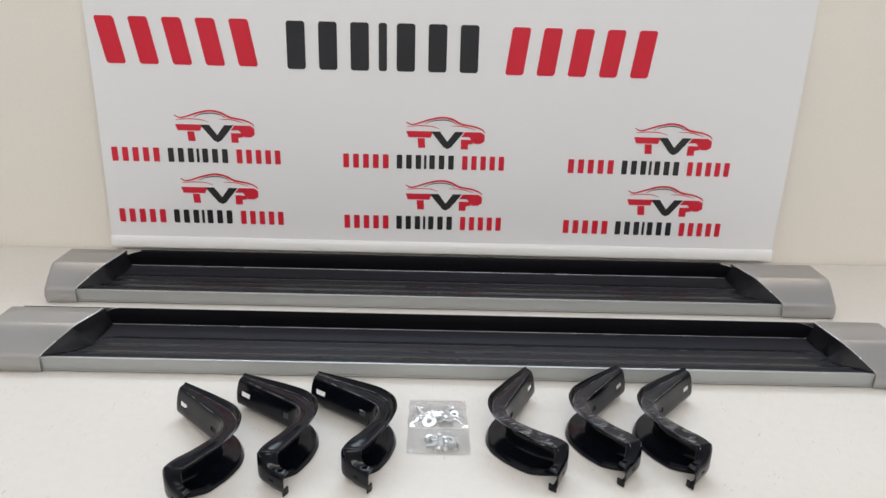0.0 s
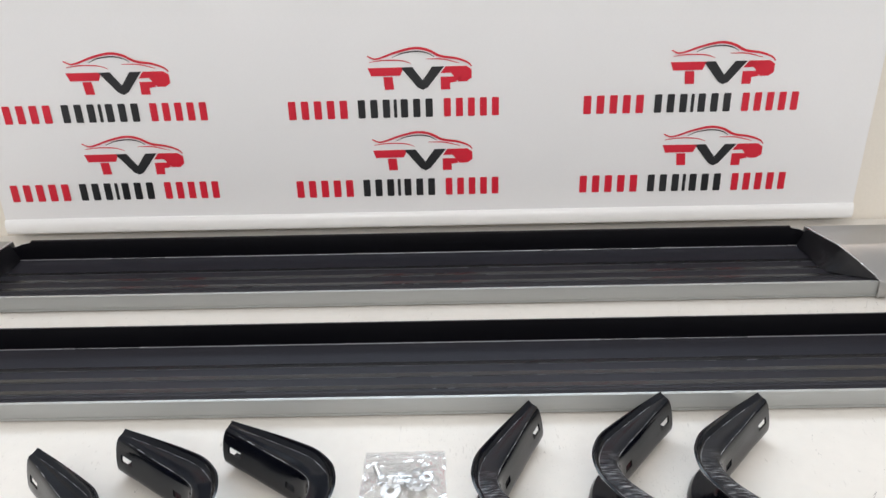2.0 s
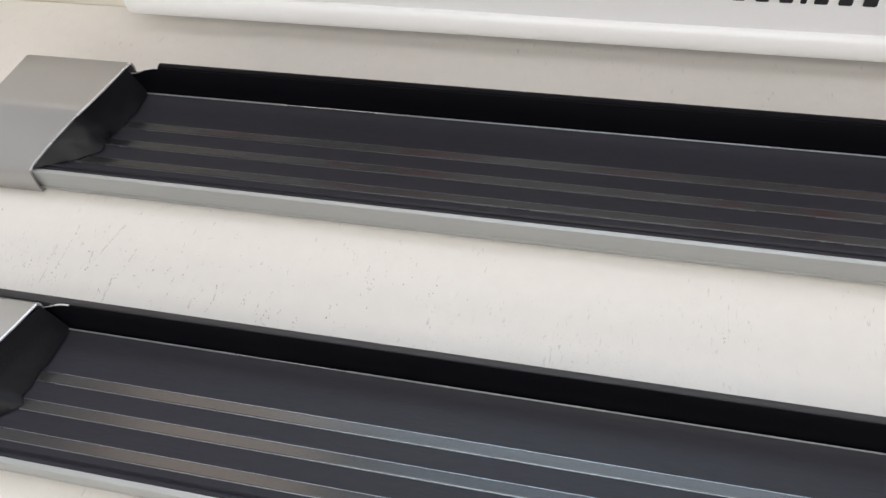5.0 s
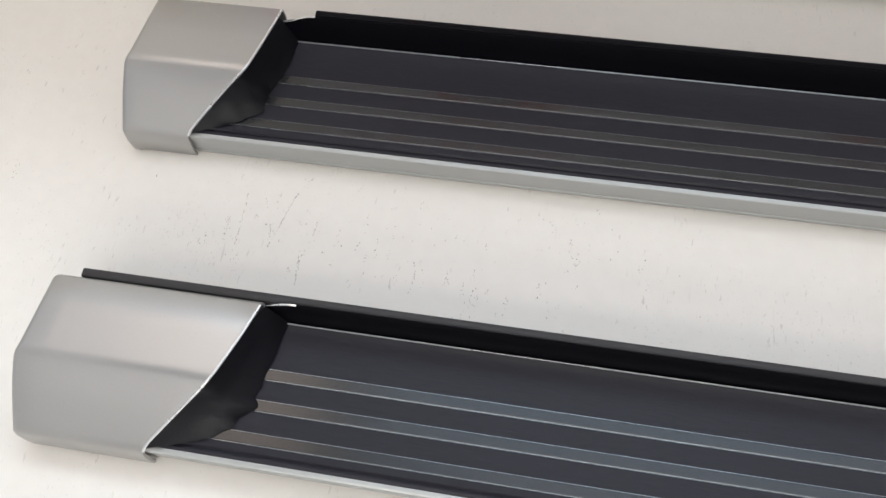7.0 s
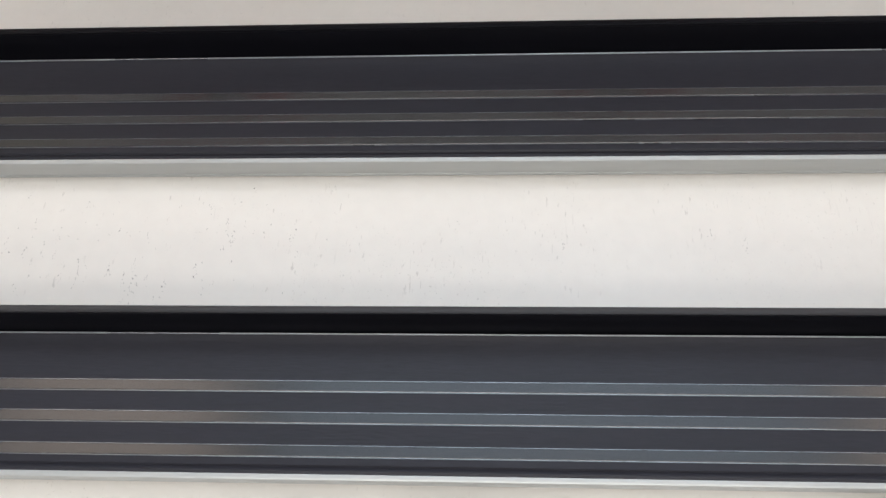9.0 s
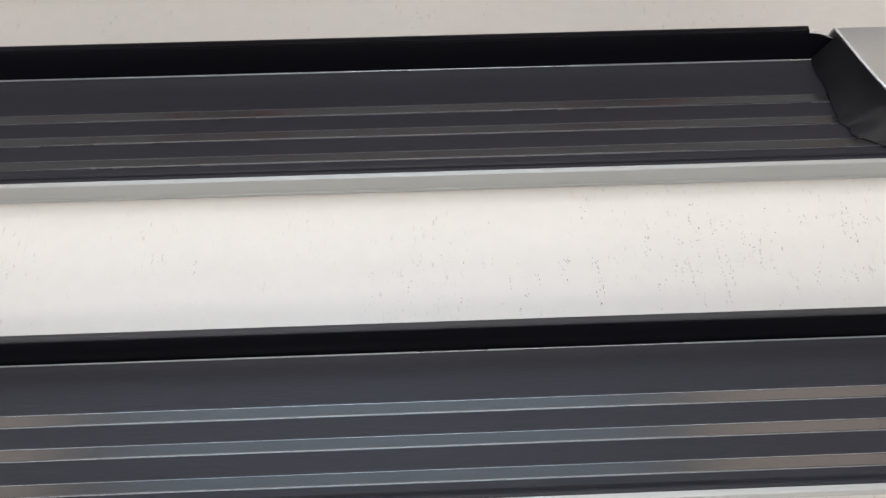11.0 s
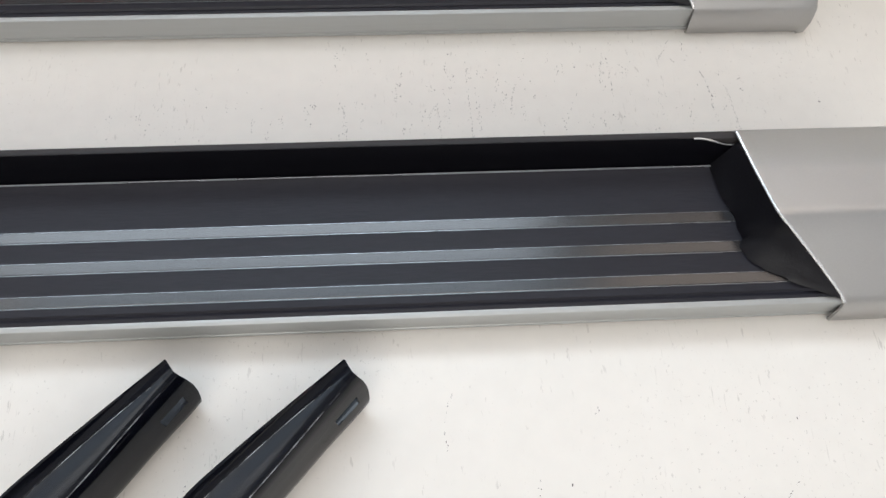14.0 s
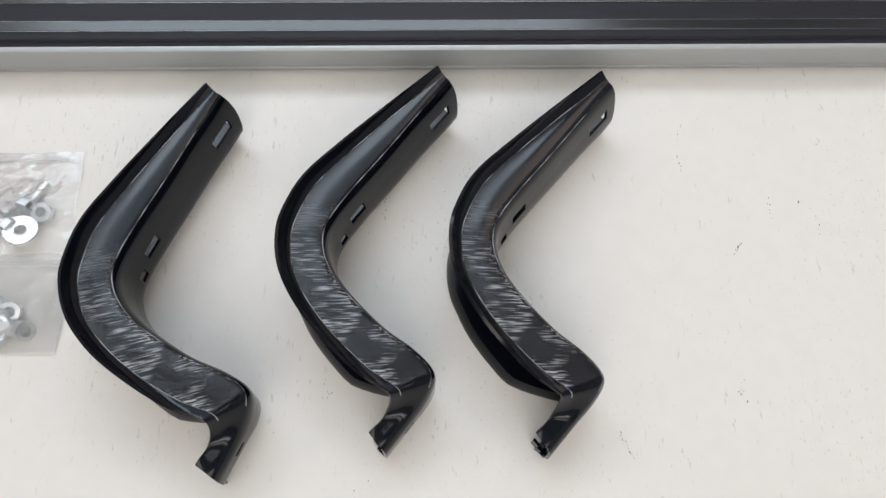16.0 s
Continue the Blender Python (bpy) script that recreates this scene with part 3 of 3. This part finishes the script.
    g = sheet(bm, rows, lambda i, j: (i, j) not in gone)
    bm.normal_update()
    for f in bm.faces:
        f.material_index = 0
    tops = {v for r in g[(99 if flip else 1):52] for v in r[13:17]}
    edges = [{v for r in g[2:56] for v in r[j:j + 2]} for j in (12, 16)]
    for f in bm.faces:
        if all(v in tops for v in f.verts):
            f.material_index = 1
        elif any(all(v in e for v in f.verts) for e in edges):
            f.material_index = 2
    thicken(bm, 0.0022)
    return part("channel", bm, [M_BRACKET, M_RUBBED_SHEEN, M_WORN], parent, "bent black steel channel with slots", angle=0.75)


def bracket(x, y, turn, flip, label):
    b = thing("mounting_bracket", pose(x, y, 0, 0, 0, turn), label, "bracket", "six mounting brackets")
    bracket_parts(b, flip)
    # foot lip at the hook's end
    s = -1 if flip else 1
    bm = bmesh.new()
    sheet(bm, [[(s * (-0.049 + 0.008 * i / 4), -0.2535 - 0.010 * i / 4, z) for i in range(5)] for z in (0.0012, 0.006, 0.012)])
    part("foot_lip", thicken(bm, 0.002), M_BRACKET, b)
    return b


RIGHT = "glossy black bent steel bracket with rubbed scratches"
bracket(0.1105, -0.047, 13.6, False, RIGHT + ", beside the bolt bags")
bracket(0.273, -0.034, 0.6, False, RIGHT)
bracket(0.390, -0.039, -2.6, False, RIGHT + ", at the row's end")
LEFT = "glossy black bent steel bracket, mirrored shape"
bracket(-0.456, -0.121, 5.8, True, LEFT + ", at the row's end")
bracket(-0.367, -0.089, 14.8, True, LEFT)
bracket(-0.244, -0.077, 14.0, True, LEFT + ", beside the bolt bags")


# ---- bolts and bags ----
def hexagon(bm, r, z0, z1, hole=0.0, x=0.0):
    n = 6
    a = [(r * math.cos(k * math.tau / n), r * math.sin(k * math.tau / n)) for k in range(n)]
    if hole:
        n2 = 18
        ring = []
        for z in (z0, z1):
            o = [bm.verts.new((r * math.cos(k * math.tau / n2) * (1 - 0.06 * math.sin(1.5 * k * math.tau / n2 * 2) ** 2), r * math.sin(k * math.tau / n2) * (1 - 0.06 * math.sin(3 * k * math.tau / n2) ** 2), z)) for k in range(n2)]
            i = [bm.verts.new((hole * math.cos(k * math.tau / n2), hole * math.sin(k * math.tau / n2), z)) for k in range(n2)]
            ring.append((o, i))
        (o0, i0), (o1, i1) = ring
        for k in range(n2):
            j = (k + 1) % n2
            bm.faces.new((o0[k], o0[j], o1[j], o1[k]))
            bm.faces.new((i0[k], i1[k], i1[j], i0[j]))
            bm.faces.new((o1[k], o1[j], i1[j], i1[k]))
            bm.faces.new((o0[k], i0[k], i0[j], o0[j]))
        return bm
    v0 = [bm.verts.new((x, y, z0)) for x, y in a]
    v1 = [bm.verts.new((x, y, z1)) for x, y in a]
    for k in range(n):
        j = (k + 1) % n
        bm.faces.new((v0[k], v0[j], v1[j], v1[k]))
    bm.faces.new(v1)
    bm.faces.new(list(reversed(v0)))
    return bm


def make_bolt():
    b = thing("bolt", pose(0, 0, 0), "bright zinc hexagon bolt lying in a clear bag", "bolt", "bagged bolts")
    part("head", hexagon(bmesh.new(), 0.0072, 0, 0.0052), M_ZINC, b)
    bm = bmesh.new()
    rows = []
    for i in range(45):
        z = -0.001 - 0.021 * i / 44
        r = 0.0038 - (0.0004 if i % 2 and i > 6 else 0)
        rows.append([(r * math.cos(k * math.tau / 12), r * math.sin(k * math.tau / 12), z) for k in range(13)])
    sheet(bm, rows)
    bm.faces.new([bm.verts.new((0.0034 * math.cos(k * math.tau / 12), 0.0034 * math.sin(k * math.tau / 12), -0.022)) for k in range(12)])
    part("shank", bm, M_ZINC, b)
    return b


def make_ring(name, label, cat, group, r, hole, h, mat):
    b = thing(name, pose(0, 0, 0), label, cat, group)
    if name == "washer":
        bm = bmesh.new()
        n = 28
        prof = [(hole, 0.0002), (r - 0.0003, 0), (r, 0.0003), (r, h - 0.0003), (r - 0.0003, h), (hole, h - 0.0002)]
        rows = [[(p * math.cos(k * math.tau / n), p * math.sin(k * math.tau / n), z) for p, z in prof + prof[:1]] for k in range(n + 1)]
        sheet(bm, rows)
        bmesh.ops.remove_doubles(bm, verts=bm.verts, dist=1e-6)
    else:
        bm = hexagon(bmesh.new(), r, 0, h, hole)
    part("ring", bm, mat, b)
    return b


def scatter(first, poses):
    first.matrix_world = poses[0]
    for m in poses[1:]:
        copy_thing(first, m)


scatter(make_ring("washer", "large pale zinc washer in a clear bag", "washer", "bagged washers", 0.012, 0.0043, 0.0018, M_WASHER), [
    pose(-0.0245, -0.1365, 0.0085, -8, 6, 0), pose(-0.054, -0.139, 0.003, 14, -8, 0)])
scatter(make_bolt(), [
    pose(-0.041, -0.121, 0.0075, 90, 10, -60), pose(-0.052, -0.128, 0.0075, 85, 0, -100), pose(-0.036, -0.131, 0.0070, 90, 0, 55), pose(-0.066, -0.124, 0.0075, 90, 0, 20), pose(-0.024, -0.1155, 0.0075, 75, 0, -20),
    pose(-0.040, -0.189, 0.0075, 90, 0, 110), pose(-0.030, -0.198, 0.0078, 80, 0, 150), pose(-0.022, -0.206, 0.0075, 90, 0, 30), pose(-0.046, -0.200, 0.0075, 90, 0, -60), pose(-0.036, -0.209, 0.012, 70, 20, 80)])
scatter(make_ring("nut", "bright zinc nut in a clear bag", "nut", "bagged nuts", 0.0072, 0.0038, 0.0062, M_ZINC), [
    pose(-0.052, -0.190, 0.003, 10, 5, 0), pose(-0.022, -0.195, 0.004, 25, 0, 20), pose(-0.030, -0.214, 0.003, 0, 15, 40), pose(-0.014, -0.209, 0.004, 60, 0, 70), pose(-0.013, -0.121, 0.003, 12, 0, 10)])


def bag(x0, x1, y0, y1, hump, seed, label):
    b = thing("zip_bag", pose(0, 0, 0), label, "plastic bag", "two bolt bags")
    nx, ny = 44, 40
    for k, name in ((0, "lower_film"), (1, "upper_film")):
        bm = bmesh.new()
        rows = []
        for j in range(ny + 1):
            row = []
            for i in range(nx + 1):
                u, v = i / nx, j / ny
                x, y = x0 + (x1 - x0) * u, y0 + (y1 - y0) * v
                edge = min(1, 8 * min(u, v, 1 - u, 1 - v))
                z = 0.0012
                if k:
                    h = 0.013 * math.exp(-((x - hump[0]) ** 2 / 0.0012 + (y - hump[1]) ** 2 / 0.0006))
                    fold = abs(noise.noise((x * 55 + y * 30, y * 45 - x * 20, seed))) + 0.5 * abs(noise.noise((x * 140, y * 120, seed + 5)))
                    z = 0.0022 + edge * (h + 0.004 * fold)
                z += (1 - edge) * 0.002 * abs(noise.noise((x * 60, y * 60, seed + 9)))
                x += 0.002 * noise.noise((y * 40, seed, 0.3)) * (1 if u > 0.5 else -1)
                row.append((x, y + 0.002 * noise.noise((x * 40, seed, 2.3)), z))
            rows.append(row)
        sheet(bm, rows)
        part(name, bm, M_FILM, b)
    bm = bmesh.new()
    extrude_x(bm, [(y1 - 0.009, 0.0035), (y1 - 0.0075, 0.0035), (y1 - 0.0075, 0.0047), (y1 - 0.009, 0.0047)], x0 + 0.002, x1 - 0.002, 6)
    part("zip_seal", bm, M_FILM, b)
    return b


bag(-0.089, 0.0085, -0.152, -0.070, (-0.042, -0.127), 3.1, "clear plastic bag of bolts and washers on the table")
bag(-0.089, 0.011, -0.224, -0.1535, (-0.032, -0.200), 8.4, "clear plastic bag of bolts and nuts on the table")


# ---- scuffs on the table ----
M_SCUFF = material("dark_scuff_grime", (0.16, 0.145, 0.135), 0.7, vary=0.35, scale=60, grain=300, bump=0)
M_PALE = material("faint_scuff_grime", (0.42, 0.40, 0.375), 0.7, vary=0.2, scale=60, grain=300, bump=0)


def fleck(bm, x, y, r, tall, turn, z):
    n = random.randint(4, 6)
    c, sn = math.cos(turn), math.sin(turn)
    pts = []
    for k in range(n):
        a = math.tau * (k + random.uniform(-0.25, 0.25)) / n
        q = r * random.uniform(0.6, 1.2)
        u, v = q * math.cos(a), q * tall * math.sin(a)
        pts.append(bm.verts.new((x + u * c - v * sn, y + u * sn + v * c, z)))
    bm.faces.new(pts)


def on_bare_table(x, y):
    return not (-0.006 < y < 0.135 or 0.280 < y < 0.42)


random.seed(11)
dark, pale = bmesh.new(), bmesh.new()
# long scratches: ends and how broken they are
for x0, y0, x1, y1, n in ((-0.701, 0.259, -0.715, 0.199, 46), (-0.719, 0.222, -0.715, 0.199, 14), (-0.684, 0.201, -0.680, 0.161, 34), (-0.580, 0.203, -0.580, 0.173, 24), (-0.748, 0.252, -0.746, 0.175, 40), (-0.676, 0.240, -0.679, 0.205, 16),
                          (0.682, 0.280, 0.669, 0.258, 18), (0.704, 0.244, 0.708, 0.198, 34), (0.723, 0.229, 0.727, 0.185, 26), (0.536, 0.235, 0.530, 0.198, 24), (0.493, 0.259, 0.495, 0.168, 44), (0.383, 0.212, 0.386, 0.178, 22), (0.478, 0.270, 0.476, 0.240, 12), (0.62, 0.262, 0.621, 0.215, 20),
                          (0.390, -0.283, 0.398, -0.302, 18), (0.701, -0.122, 0.680, -0.143, 16), (0.667, -0.122, 0.633, -0.172, 18), (0.494, -0.148, 0.487, -0.158, 12), (0.462, -0.048, 0.457, -0.090, 14)):
    bend = random.uniform(-0.003, 0.003)
    for k in range(n):
        u = random.random()
        x = x0 + (x1 - x0) * u + bend * math.sin(math.pi * u) + random.gauss(0, 0.0005)
        y = y0 + (y1 - y0) * u
        fleck(dark if random.random() < 0.45 else pale, x, y, random.uniform(0.00018, 0.00042), random.uniform(1.5, 4.0), math.atan2(y1 - y0, x1 - x0) - math.pi / 2, 0.0004)
# loose specks in drifts, thickest between the two side steps near their ends
for cx, cy, sx, sy, n in ((-0.63, 0.215, 0.09, 0.035, 300), (-0.45, 0.20, 0.10, 0.04, 110), (0.47, 0.215, 0.10, 0.035, 380), (0.62, 0.22, 0.08, 0.035, 240), (0.30, 0.20, 0.07, 0.03, 40), (0.0, 0.21, 0.2, 0.03, 26),
                          (0.5, -0.12, 0.12, 0.06, 18), (0.45, -0.27, 0.14, 0.05, 18), (0.16, -0.26, 0.1, 0.05, 18), (-0.55, -0.2, 0.15, 0.1, 60), (0.7, -0.2, 0.1, 0.12, 14), (0.2, -0.12, 0.08, 0.06, 36), (-0.95, 0.2, 0.1, 0.15, 40), (0.95, 0.2, 0.08, 0.15, 50), (0.0, 0.49, 0.5, 0.03, 60), (0.0, -0.3, 0.5, 0.06, 40)):
    k = 0
    while k < n:
        x, y = random.gauss(cx, sx), random.gauss(cy, sy)
        run = random.choice((1, 1, 1, 3, 5, 8))
        for j in range(run):
            k += 1
            xx, yy = x + random.gauss(0, 0.0012), y - j * random.uniform(0.0012, 0.003)
            if on_bare_table(xx, yy) and yy < 0.55:
                fleck(dark if random.random() < 0.3 else pale, xx, yy, random.uniform(0.0002, 0.0006), random.uniform(0.8, 2.4), random.uniform(-0.3, 0.3), 0.0004)
tagged(part("scuff_marks", dark, M_SCUFF, table, "dark broken scratches and specks", smooth=False), kind="stuff")
tagged(part("faint_marks", pale, M_PALE, table, "faint grey scuffs", smooth=False), kind="stuff")
